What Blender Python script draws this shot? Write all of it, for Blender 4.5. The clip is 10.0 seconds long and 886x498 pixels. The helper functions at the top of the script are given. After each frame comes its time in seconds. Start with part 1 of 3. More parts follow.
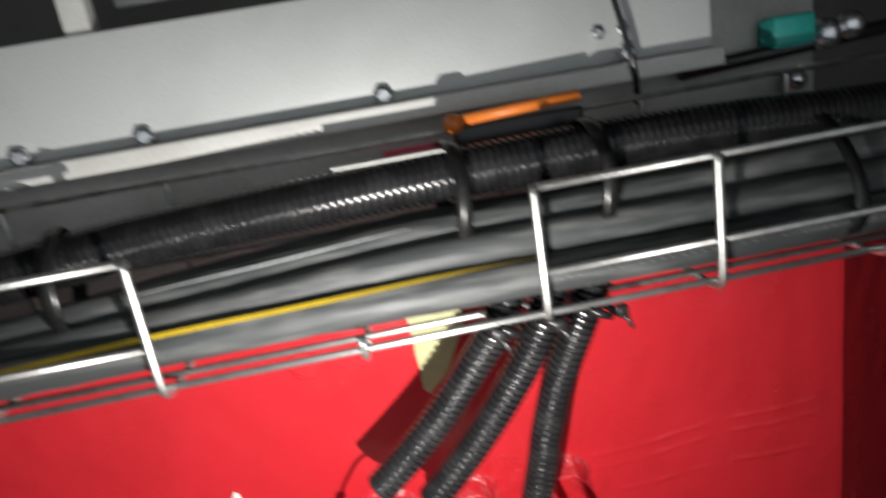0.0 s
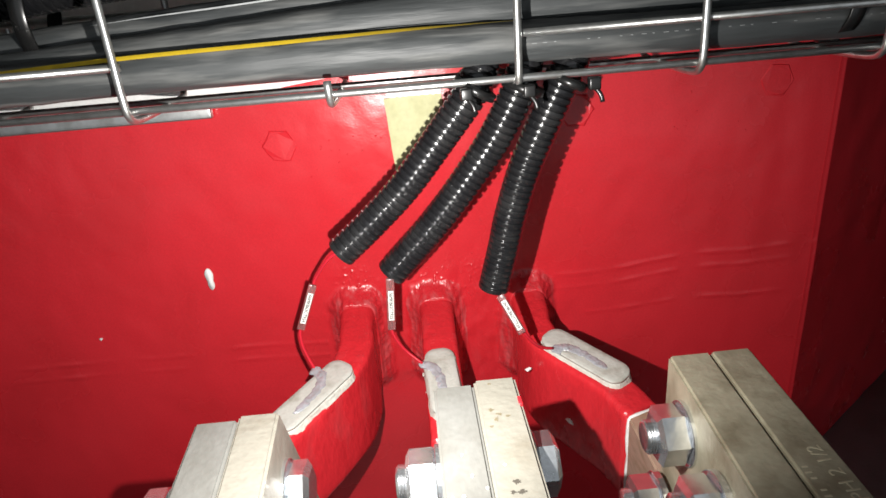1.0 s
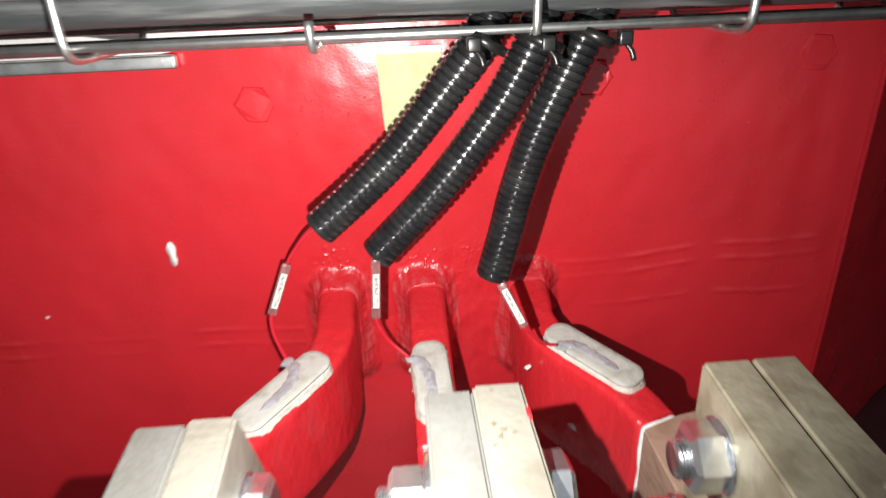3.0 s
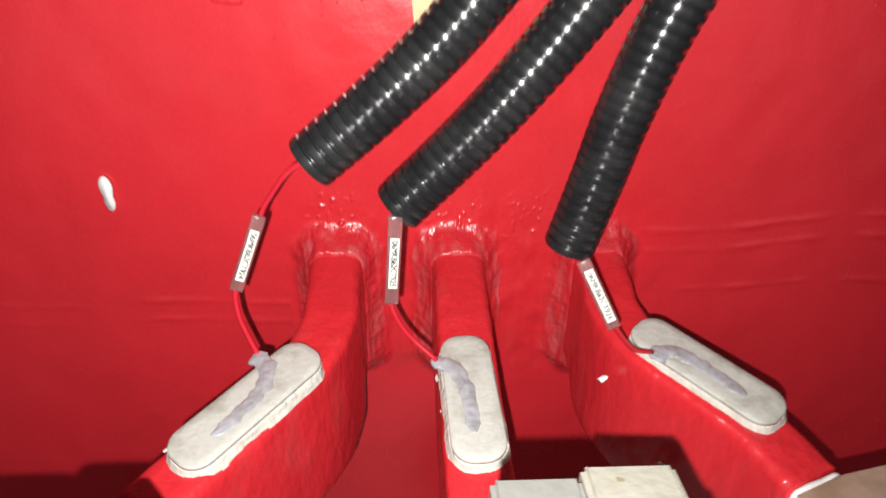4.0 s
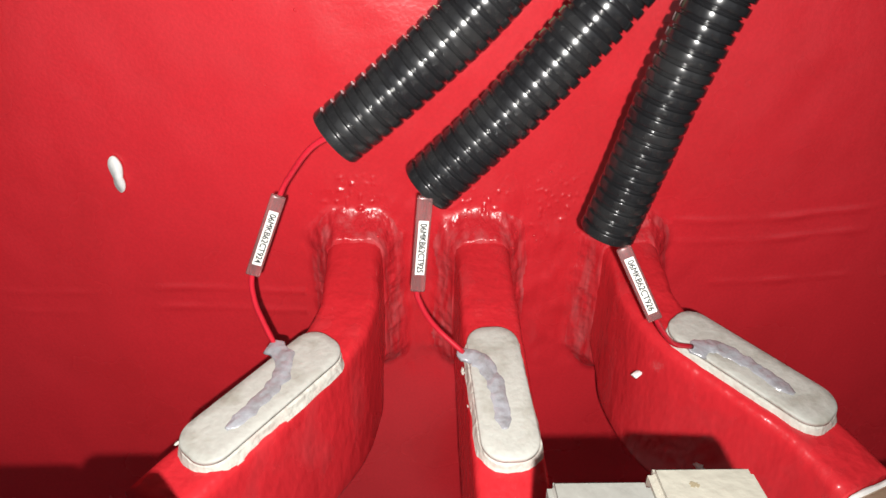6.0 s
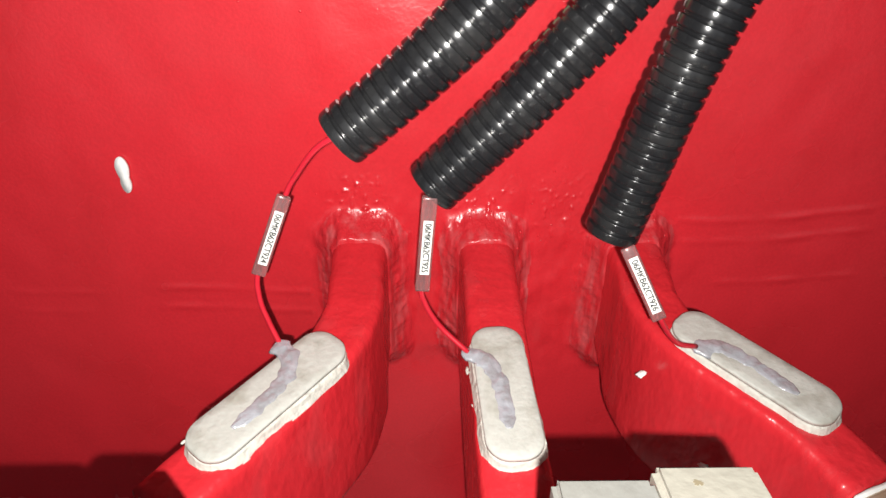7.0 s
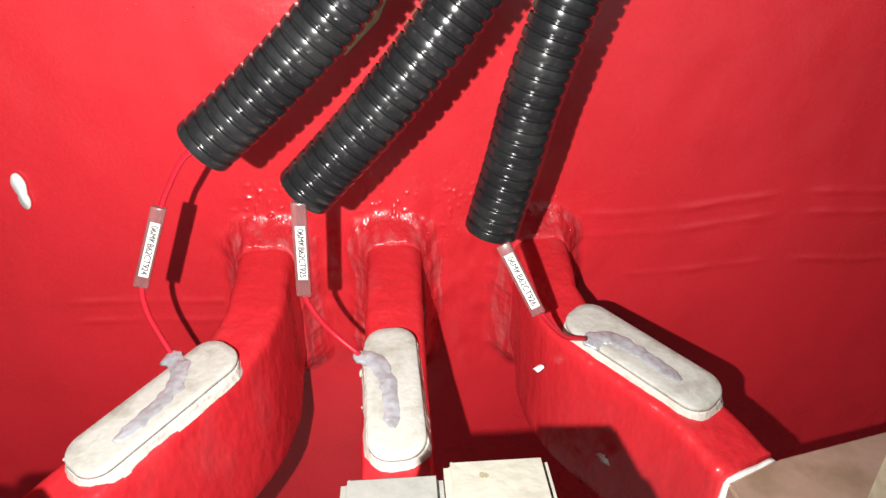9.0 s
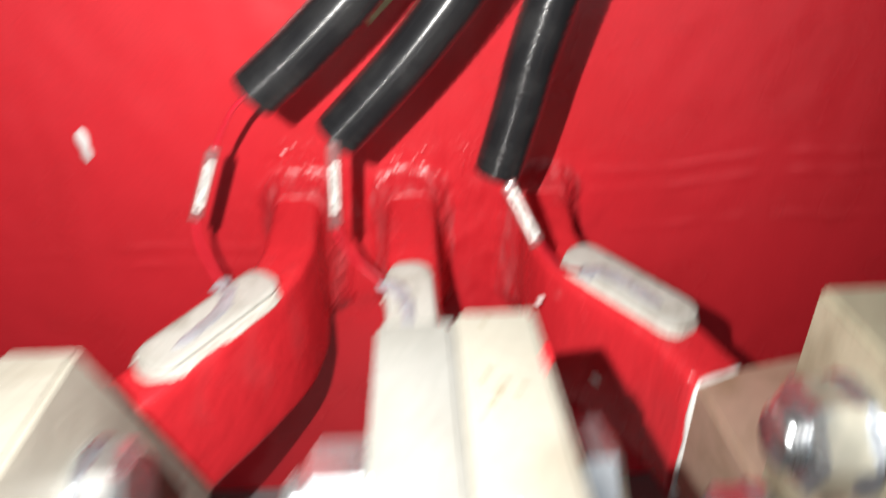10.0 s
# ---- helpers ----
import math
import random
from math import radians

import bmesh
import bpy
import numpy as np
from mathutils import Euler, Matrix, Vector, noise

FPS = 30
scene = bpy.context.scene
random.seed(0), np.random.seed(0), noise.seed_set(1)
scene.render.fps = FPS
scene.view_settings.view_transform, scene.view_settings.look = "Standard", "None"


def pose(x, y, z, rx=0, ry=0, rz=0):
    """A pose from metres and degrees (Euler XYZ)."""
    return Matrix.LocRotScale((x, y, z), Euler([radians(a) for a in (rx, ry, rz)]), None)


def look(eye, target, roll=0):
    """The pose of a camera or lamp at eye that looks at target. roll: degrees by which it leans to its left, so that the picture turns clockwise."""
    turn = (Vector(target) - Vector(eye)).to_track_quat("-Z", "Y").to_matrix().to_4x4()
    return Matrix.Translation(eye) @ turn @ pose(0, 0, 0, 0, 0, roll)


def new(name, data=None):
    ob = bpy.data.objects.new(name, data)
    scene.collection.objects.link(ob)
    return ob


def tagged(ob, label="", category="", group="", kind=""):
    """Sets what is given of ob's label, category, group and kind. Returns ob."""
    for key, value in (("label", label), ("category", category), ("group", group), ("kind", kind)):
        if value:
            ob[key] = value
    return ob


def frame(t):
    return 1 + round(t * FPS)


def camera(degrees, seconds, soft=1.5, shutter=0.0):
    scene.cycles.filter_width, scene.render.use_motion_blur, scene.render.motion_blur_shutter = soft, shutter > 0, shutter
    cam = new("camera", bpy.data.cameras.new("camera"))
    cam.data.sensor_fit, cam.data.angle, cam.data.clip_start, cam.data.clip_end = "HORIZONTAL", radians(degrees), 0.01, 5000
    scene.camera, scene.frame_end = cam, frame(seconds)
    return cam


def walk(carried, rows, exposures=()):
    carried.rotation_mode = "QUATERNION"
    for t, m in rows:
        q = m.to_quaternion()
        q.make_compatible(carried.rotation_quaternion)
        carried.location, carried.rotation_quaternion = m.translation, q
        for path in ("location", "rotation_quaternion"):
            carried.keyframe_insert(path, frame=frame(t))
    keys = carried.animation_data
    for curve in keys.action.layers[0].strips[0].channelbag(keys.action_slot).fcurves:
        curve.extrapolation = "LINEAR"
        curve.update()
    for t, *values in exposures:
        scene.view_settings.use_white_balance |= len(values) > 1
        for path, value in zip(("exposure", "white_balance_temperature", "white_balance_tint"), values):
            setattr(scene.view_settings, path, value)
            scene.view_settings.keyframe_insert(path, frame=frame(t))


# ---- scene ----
cam = camera(70.0, 10.0, soft=1.5, shutter=0.8)
# seconds, eye, yaw to the left, pitch up, roll
PATH = [
    (0.0, -0.0028, 0.1346, 1.5276, -3.67, -15.76, -9.71),
    (0.3, 0.0238, 0.1331, 1.4941, -2.59, -16.88, -8.88),
    (0.5, 0.0018, 0.1133, 1.4652, -1.61, -20.23, -6.37),
    (1.0, 0.0121, 0.1062, 1.4437, -1.27, -22.83, -4.84),
    (1.5, 0.0075, 0.1043, 1.4391, -1.23, -23.07, -3.61),
    (2.0, 0.0016, 0.1166, 1.4304, -1.26, -24.55, -3.06),
    (2.2, -0.0006, 0.1192, 1.4282, -1.2, -25.05, -2.84),
    (3.3, 0.0102, 0.1881, 1.4134, -2.98, -24.17, -2.12),
    (3.5, 0.0064, 0.2197, 1.4029, -2.42, -24.97, -1.28),
    (4.0, -0.0052, 0.2615, 1.3718, -2.15, -28.22, 0.2),
    (4.5, -0.0067, 0.2732, 1.3632, -2.9, -28.64, 0.53),
    (5.0, -0.0109, 0.2779, 1.3594, -2.53, -28.84, 0.73),
    (5.5, -0.0131, 0.2743, 1.361, -2.05, -28.65, 0.77),
    (7.0, -0.0136, 0.2714, 1.3615, -1.19, -28.48, 0.43),
    (7.5, -0.012, 0.2725, 1.3617, -1.42, -28.44, 0.32),
    (8.0, -0.0006, 0.2733, 1.3605, -2.49, -28.38, 0.03),
    (8.5, 0.0201, 0.2699, 1.3614, -2.86, -28.59, -0.65),
    (9.0, 0.0229, 0.2688, 1.3625, -2.86, -28.44, -1.16),
    (9.5, 0.0242, 0.2656, 1.3578, -1.74, -28.96, -0.69),
    (9.9, 0.0273, 0.2394, 1.3624, -1.75, -27.96, -0.88),
    (10.0, 0.0206, 0.2272, 1.3598, -1.53, -29.04, -1.33),
]


def aimed(x, y, z, yaw, pitch, roll):
    a, b = radians(yaw), radians(pitch)
    way = Vector((-math.sin(a) * math.cos(b), math.cos(a) * math.cos(b), math.sin(b)))
    return look((x, y, z), Vector((x, y, z)) + way, roll)


EXPOSURES = [(0.0, 0.5), (0.3, 0.45), (0.6, 0.35), (1.0, 0.25), (2.2, 0.25), (3.5, 0.45), (4.5, 0.15), (5.5, 0.15), (6.8, 0.3), (7.5, 0.3), (8.5, 0.5), (9.5, 0.55), (10.0, 0.45)]
walk(cam, [(t, aimed(x, y, z, yaw, pitch, roll)) for t, x, y, z, yaw, pitch, roll in PATH], EXPOSURES)

# ---- light ----
world = bpy.data.worlds.new("world")
scene.world = world
world.use_nodes = True
world.node_tree.nodes["Background"].inputs[0].default_value = (0.9, 0.95, 1.0, 1)
world.node_tree.nodes["Background"].inputs[1].default_value = 0.42

torch = bpy.data.lights.new("torch", "SPOT")
torch.energy, torch.color, torch.shadow_soft_size = 5.0, (1.0, 0.97, 0.93), 0.0015
torch.spot_size, torch.spot_blend = radians(174), 1.0
new("torch", torch).matrix_world = look((-0.012, 0.247, 1.369), (-0.058, 0.546, 1.262))

# ---- materials ----


def material(name, base, rough=0.5, metal=0.0, spot=None, amount=0.3, scale=30.0, bump=0.0, grain=300.0, stretch=(1, 1, 1),
             coat=0.0, transmit=0.0, rough_var=0.1, lumps=0.0, lump_scale=60.0, patch=(0.45, 0.65)):
    m = bpy.data.materials.new(name)
    m.use_nodes = True
    n, ln = m.node_tree.nodes, m.node_tree.links
    p = n["Principled BSDF"]
    p.inputs["Roughness"].default_value, p.inputs["Metallic"].default_value = rough, metal
    p.inputs["Coat Weight"].default_value, p.inputs["Coat Roughness"].default_value = coat, 0.12
    p.inputs["Transmission Weight"].default_value = transmit
    co, mp = n.new("ShaderNodeTexCoord"), n.new("ShaderNodeMapping")
    mp.inputs["Scale"].default_value = stretch
    ln.new(co.outputs["Object"], mp.inputs[0])

    def noise_at(s, detail=4.0):
        t = n.new("ShaderNodeTexNoise")
        t.inputs["Scale"].default_value, t.inputs["Detail"].default_value = s, detail
        ln.new(mp.outputs[0], t.inputs["Vector"])
        return t.outputs[0]

    big, fine = noise_at(scale), noise_at(grain)
    ramp = n.new("ShaderNodeMapRange")
    ramp.inputs[1].default_value, ramp.inputs[2].default_value = patch
    ramp.inputs[3].default_value, ramp.inputs[4].default_value = 0.0, amount
    ln.new(big, ramp.inputs[0])
    mix = n.new("ShaderNodeMix")
    mix.data_type = "RGBA"
    mix.inputs[6].default_value = (*base, 1)
    mix.inputs[7].default_value = (*(spot or [c * 0.6 for c in base]), 1)
    ln.new(ramp.outputs[0], mix.inputs[0])
    hue = n.new("ShaderNodeHueSaturation")
    val = n.new("ShaderNodeMapRange")
    val.inputs[3].default_value, val.inputs[4].default_value = 0.85, 1.15
    ln.new(fine, val.inputs[0])
    ln.new(val.outputs[0], hue.inputs["Value"])
    ln.new(mix.outputs[2], hue.inputs["Color"])
    ln.new(hue.outputs[0], p.inputs["Base Color"])
    rr = n.new("ShaderNodeMapRange")
    rr.inputs[3].default_value, rr.inputs[4].default_value = max(0.03, rough - rough_var), rough + rough_var
    ln.new(big, rr.inputs[0])
    ln.new(rr.outputs[0], p.inputs["Roughness"])
    last = None
    if lumps:
        b0 = n.new("ShaderNodeBump")
        b0.inputs["Strength"].default_value, b0.inputs["Distance"].default_value = lumps, 0.002
        ln.new(noise_at(lump_scale, 2.0), b0.inputs["Height"])
        last = b0
    if bump:
        b1 = n.new("ShaderNodeBump")
        b1.inputs["Strength"].default_value, b1.inputs["Distance"].default_value = bump, 0.0006
        ln.new(fine, b1.inputs["Height"])
        if last:
            ln.new(last.outputs[0], b1.inputs["Normal"])
        last = b1
    if last:
        ln.new(last.outputs[0], p.inputs["Normal"])
    return m


RED = (0.56, 0.020, 0.029)
M_RED = material("red_gloss_paint", RED, 0.26, spot=(0.48, 0.017, 0.023), amount=0.6, scale=14, bump=0.12, grain=700, lumps=0.2, lump_scale=55, rough_var=0.08)
M_LUMPY = material("brushed_red_paint", (0.54, 0.021, 0.029), 0.26, spot=(0.46, 0.045, 0.052), amount=0.5, scale=55, bump=0.25, grain=500, lumps=0.6, lump_scale=120, rough_var=0.08, patch=(0.55, 0.75), stretch=(1, 1, 0.5))
M_BLACK = material("black_plastic", (0.010, 0.010, 0.011), 0.2, spot=(0.025, 0.025, 0.025), amount=0.5, scale=80, bump=0.03, rough_var=0.05)
M_TIE = material("black_nylon", (0.01, 0.01, 0.01), 0.3)
M_CABLE = material("black_cable_sheath", (0.046, 0.050, 0.051), 0.55, spot=(0.24, 0.24, 0.23), amount=0.7, scale=60, bump=0.25, grain=500, stretch=(0.22, 2, 2), patch=(0.5, 0.78), lumps=0.8, lump_scale=60)
M_YELLOW = material("yellow_stripe", (0.75, 0.52, 0.03), 0.5, amount=0.3)
M_PRINT = material("white_print", (0.62, 0.64, 0.64), 0.5, amount=0.4, scale=200)
M_MARK = material("faded_print", (0.26, 0.27, 0.27), 0.5, amount=0.5, scale=300)
M_PAD = material("cream_resin", (0.44, 0.443, 0.405), 0.6, spot=(0.25, 0.235, 0.19), amount=0.85, scale=90, bump=0.45, grain=500, patch=(0.48, 0.75), lumps=0.15, lump_scale=160)
M_SKIRT = material("pale_filler", (0.52, 0.515, 0.46), 0.65, spot=(0.44, 0.30, 0.27), amount=0.6, scale=150, bump=0.6, grain=400, lumps=0.6, lump_scale=250, patch=(0.5, 0.75))
M_GLUE = material("clear_glue", (0.54, 0.55, 0.60), 0.08, spot=(0.40, 0.39, 0.41), amount=0.8, scale=170, lumps=0.3, lump_scale=300, transmit=0.4, rough_var=0.04, coat=0.5, patch=(0.4, 0.6))
M_BAR = material("tinned_busbar", (0.21, 0.21, 0.195), 0.46, 0.3, spot=(0.135, 0.13, 0.11), amount=0.7, scale=34, bump=0.4, grain=330, stretch=(1.3, 0.9, 1), rough_var=0.14, patch=(0.42, 0.72), lumps=0.2, lump_scale=90)
M_BAR_PALE = material("pale_tinned_busbar", (0.25, 0.238, 0.20), 0.5, 0.2, spot=(0.17, 0.145, 0.105), amount=0.8, scale=38, bump=0.45, grain=330, stretch=(1.0, 1.2, 1), rough_var=0.14, patch=(0.54, 0.76), lumps=0.25, lump_scale=110)
M_BAR_DULL = material("dull_olive_busbar", (0.40, 0.37, 0.27), 0.5, 0.25, spot=(0.20, 0.17, 0.11), amount=0.8, scale=48, bump=0.4, grain=330, stretch=(1.2, 1.2, 1), rough_var=0.14, patch=(0.42, 0.72), lumps=0.3, lump_scale=100)
M_STAMP = material("bright_struck_metal", (0.66, 0.60, 0.44), 0.35, 0.3, amount=0.4, scale=300)
M_FILLET = material("streaked_red_paint", (0.50, 0.021, 0.029), 0.30, spot=(0.46, 0.115, 0.12), amount=0.55, scale=110, bump=0.4, grain=420, lumps=0.5, lump_scale=170, rough_var=0.1, patch=(0.46, 0.7), stretch=(1.6, 1.6, 0.3))
M_BARE = material("bare_copper_bar", (0.50, 0.38, 0.29), 0.42, 0.4, spot=(0.32, 0.24, 0.15), amount=0.7, scale=60, bump=0.3, grain=250, stretch=(1, 1, 3))
M_ZINC = material("zinc_plated_steel", (0.72, 0.74, 0.76), 0.24, 0.95, spot=(0.45, 0.48, 0.5), amount=0.6, scale=90, bump=0.12, grain=500)
M_WIRE = material("galvanised_wire", (0.55, 0.56, 0.55), 0.35, 0.9, spot=(0.3, 0.29, 0.27), amount=0.6, scale=80, bump=0.15)
M_LEAD = material("red_wire_sheath", (0.5, 0.015, 0.03), 0.3, amount=0.3)
M_SLEEVE = material("clear_pink_sleeve", (0.52, 0.27, 0.27), 0.16, spot=(0.42, 0.20, 0.20), amount=0.5, scale=150, bump=0.1, transmit=0.75)
M_LABEL = material("white_label", (0.70, 0.70, 0.66), 0.5, amount=0.1)
M_INK = material("black_ink", (0.015, 0.015, 0.015), 0.6)
M_STAIN = material("dark_stain", (0.07, 0.062, 0.05), 0.5, amount=0.4, scale=300)
M_CRUST = material("brown_grime", (0.15, 0.125, 0.08), 0.6, amount=0.5, scale=300, bump=0.4)
M_WHITE = material("white_paint", (0.80, 0.80, 0.78), 0.5, amount=0.15, bump=0.2)
M_PRIMER = material("yellow_green_primer", (0.50, 0.49, 0.26), 0.55, spot=(0.42, 0.41, 0.2), amount=0.6, scale=60, bump=0.2)
M_GREY = material("grey_painted_steel", (0.50, 0.52, 0.51), 0.42, spot=(0.40, 0.41, 0.40), amount=0.5, scale=12, bump=0.12, grain=500)
M_LIGHTGREY = material("light_grey_plate", (0.62, 0.62, 0.59), 0.45, spot=(0.45, 0.44, 0.4), amount=0.5, scale=18, bump=0.15)
M_FLOOR = material("grey_floor_paint", (0.36, 0.38, 0.39), 0.5, spot=(0.26, 0.27, 0.27), amount=0.6, scale=20, bump=0.2)
M_DARK = material("dark_enclosure", (0.22, 0.22, 0.20), 0.6, amount=0.5, scale=6, bump=0.2)
M_ORANGE = material("orange_plastic", (0.75, 0.20, 0.03), 0.4, amount=0.3)
M_TEAL = material("teal_plastic", (0.02, 0.30, 0.26), 0.4, amount=0.3)
M_CRIMSON = material("crimson_print", (0.45, 0.02, 0.06), 0.5)

# ---- helpers ----


def finish(bm, mat, smooth=True):
    bmesh.ops.recalc_face_normals(bm, faces=bm.faces)
    me = bpy.data.meshes.new("mesh")
    bm.to_mesh(me)
    bm.free()
    me.materials.append(mat)
    for f in me.polygons:
        f.use_smooth = smooth
    return me


def part(name, bm, mat, parent=None, label="", smooth=True):
    ob = new(name, finish(bm, mat, smooth))
    if parent:
        ob.parent = parent
    if label:
        ob["label"] = label
    return ob


def thing(name, label, category, group="", kind="", at=(0, 0, 0)):
    ob = new(name)
    ob.empty_display_size = 0.01
    ob.location = at
    return tagged(ob, label, category, group, kind)


def box(x0, x1, y0, y1, z0, z1, bevel=0.0, segments=2):
    bm = bmesh.new()
    bmesh.ops.create_cube(bm, size=1)
    for v in bm.verts:
        v.co = Vector((x0 + (v.co.x + 0.5) * (x1 - x0), y0 + (v.co.y + 0.5) * (y1 - y0), z0 + (v.co.z + 0.5) * (z1 - z0)))
    if bevel:
        bmesh.ops.bevel(bm, geom=bm.edges[:], offset=bevel, segments=segments, affect="EDGES", profile=0.6)
    return bm


def spline(points, step):
    """Evenly spaced points on a smooth curve through the given ones."""
    pts = [Vector(p) for p in points]
    pts = [2 * pts[0] - pts[1]] + pts + [2 * pts[-1] - pts[-2]]
    dense = []
    for a, b, c, d in zip(pts, pts[1:], pts[2:], pts[3:]):
        for k in range(40):
            t = k / 40
            dense.append(0.5 * (2 * b + (c - a) * t + (2 * a - 5 * b + 4 * c - d) * t * t + (3 * b - a - 3 * c + d) * t ** 3))
    dense.append(pts[-2])
    out, run = [dense[0]], 0.0
    for a, b in zip(dense, dense[1:]):
        run += (b - a).length
        if run >= step:
            out.append(b)
            run = 0.0
    if (out[-1] - dense[-1]).length > step * 0.4:
        out.append(dense[-1])
    return out


def tube(bm, points, radius, sides=12, caps=True, first_up=(0, 0, 1), ways=None):
    """A tube along points; radius: a number, or one for each point."""
    n = len(points)
    rs = radius if isinstance(radius, (list, tuple)) else [radius] * n
    rings, up = [], Vector(first_up)
    for k, p in enumerate(points):
        d = ways[k] if ways else (points[min(k + 1, n - 1)] - points[max(k - 1, 0)]).normalized()
        side = d.cross(up)
        side = side.normalized() if side.length > 1e-5 else d.orthogonal().normalized()
        up = side.cross(d).normalized()
        rings.append([bm.verts.new(p + rs[k] * (math.cos(a) * side + math.sin(a) * up)) for a in (2 * math.pi * i / sides for i in range(sides))])
    for a, b in zip(rings, rings[1:]):
        for i in range(sides):
            bm.faces.new((a[i], a[(i + 1) % sides], b[(i + 1) % sides], b[i]))
    if caps:
        bm.faces.new(rings[0])
        bm.faces.new(rings[-1])
    return rings


def rod(points, radius, sides=10, step=0.004):
    bm = bmesh.new()
    tube(bm, spline(points, step), radius, sides)
    return bm


def straight(a, b, radius, sides=10):
    bm = bmesh.new()
    tube(bm, [Vector(a), Vector(b)], radius, sides, first_up=(0.3, 0.5, 0.8))
    return bm


def plate(outline, y0, y1):
    """A plate in the x-z plane from an outline, between two depths."""
    bm = bmesh.new()
    f, b = [bm.verts.new((x, y0, z)) for x, z in outline], [bm.verts.new((x, y1, z)) for x, z in outline]
    bm.faces.new(f)
    bm.faces.new(b)
    for k in range(len(f)):
        j = (k + 1) % len(f)
        bm.faces.new((f[k], f[j], b[j], b[k]))
    return bm


def hexagon(centre, axis, flats, depth, chamfer=0.0015):
    """A six-sided nut or head that starts at centre and rises along axis, with a chamfered top."""
    bm = bmesh.new()
    axis = Vector(axis).normalized()
    u = Vector((0, -1, 0)) if abs(axis.x) > 0.9 else axis.orthogonal().normalized()
    v = Vector((0, 0, 1)) if abs(axis.x) > 0.9 else axis.cross(u)
    c = Vector(centre)
    rad = flats / math.sqrt(3)
    loops = []
    for r, h in ((rad - chamfer * 0.6, 0), (rad, chamfer * 0.5), (rad, depth - chamfer), (rad - chamfer * 1.6, depth)):
        loops.append([bm.verts.new(c + axis * h + r * (math.cos(math.pi / 3 * k + 0.2) * u + math.sin(math.pi / 3 * k + 0.2) * v)) for k in range(6)])
    for a, b in zip(loops, loops[1:]):
        for k in range(6):
            bm.faces.new((a[k], a[(k + 1) % 6], b[(k + 1) % 6], b[k]))
    bm.faces.new(loops[0])
    bm.faces.new(loops[-1])
    return bm


def jitter(bm, amount, scale, seed=0.0):
    for v in bm.verts:
        v.co += amount * noise.noise_vector(v.co * scale + Vector((seed, seed * 2, 0)))


def writing(text, size, mat, parent, m, name="lettering", depth=0.00006, length=0.0, bold=0.0):
    cu = bpy.data.curves.new("letters", "FONT")
    cu.body, cu.size, cu.align_x, cu.align_y, cu.extrude, cu.offset = text, 1.0, "CENTER", "CENTER", depth / size, bold
    ob = bpy.data.objects.new("letters", cu)
    scene.collection.objects.link(ob)
    bpy.context.view_layer.update()
    me = bpy.data.meshes.new_from_object(ob.evaluated_get(bpy.context.evaluated_depsgraph_get()))
    bpy.data.objects.remove(ob)
    me.transform(Matrix.Scale(size, 4))
    if length:
        xs = [v.co.x for v in me.vertices]
        me.transform(Matrix.Diagonal((length / (max(xs) - min(xs)), 1, 1, 1)))
    me.materials.clear()
    me.materials.append(mat)
    out = new(name, me)
    out.parent = parent
    out.matrix_local = m
    return out


# ---- structure ----
WALL = 0.546


def root_fillet(x, z):
    """How much a point of the wall belongs to the paint-filled corner round a bar's root: 0 far off, 1 at the bar."""
    most = 0.0
    for xc in (-0.0475, 0.0126, 0.0830):
        rough = 0.0022 * noise.noise(Vector((x * 95, xc * 40, z * 60))) + 0.0009 * noise.noise(Vector((x * 260, xc * 40, z * 190)))
        d = math.hypot(max(abs(x - xc) - 0.0045, 0.0), max(abs(z - 1.187) - 0.0290, 0.0)) - 0.0085 + rough
        if d < 0.0125:
            most = max(most, (1 - max(d, 0.0) / 0.0125) ** 2)
    return most


def relief(x, z):
    """Unevenness of the painted wall: brushed bands, runs of paint and filled corners round the bar roots."""
    y = 0.0011 * noise.noise(Vector((x * 9, 3, z * 9))) + 0.00035 * noise.noise(Vector((x * 60, 7, z * 45)))
    for z0, x0, x1, h in ((1.1775, -0.5, -0.075, 0.0006), (1.1890, -0.5, -0.075, 0.0007), (1.1950, 0.13, 0.33, 0.0006), (1.2175, 0.105, 0.33, 0.0006), (1.2290, 0.105, 0.33, 0.0007)):
        if x0 < x < x1 and abs(z - z0) < 0.02:
            zz = z0 + 0.005 * noise.noise(Vector((x * 16, 1, z0))) + (0.03 * (x - 0.1) if z0 > 1.2 else 0)
            y -= h * math.exp(-((z - zz) / 0.0020) ** 2) * max(0.0, 0.5 + 1.1 * noise.noise(Vector((x * 45, 2, z0 * 9))))
    if -0.13 < x < 0.16 and 1.09 < z < 1.29:
        near = math.exp(-(((x - 0.018) / 0.095) ** 4)) * math.exp(-(((z - 1.195) / 0.055) ** 4))
        y -= near * (0.0012 * noise.noise(Vector((x * 75, 4, z * 60))) + 0.0006 * noise.noise(Vector((x * 170, 9, z * 120))))
        for xc in (-0.0475, 0.0126, 0.0480):
            run = math.exp(-(((x - xc) / 0.012) ** 2)) * math.exp(-(((z - 1.236) / 0.016) ** 2))
            y -= run * 0.0034 * max(0.0, noise.noise(Vector((x * 480, 1, z * 330))) - 0.26)
        corner = root_fillet(x, z)
        y -= 0.0125 * corner + (0.0009 * noise.noise(Vector((x * 330, 8, z * 260))) + 0.0006 * noise.noise(Vector((x * 620, 3, z * 520)))) * 4 * corner * (1 - corner)
    return y


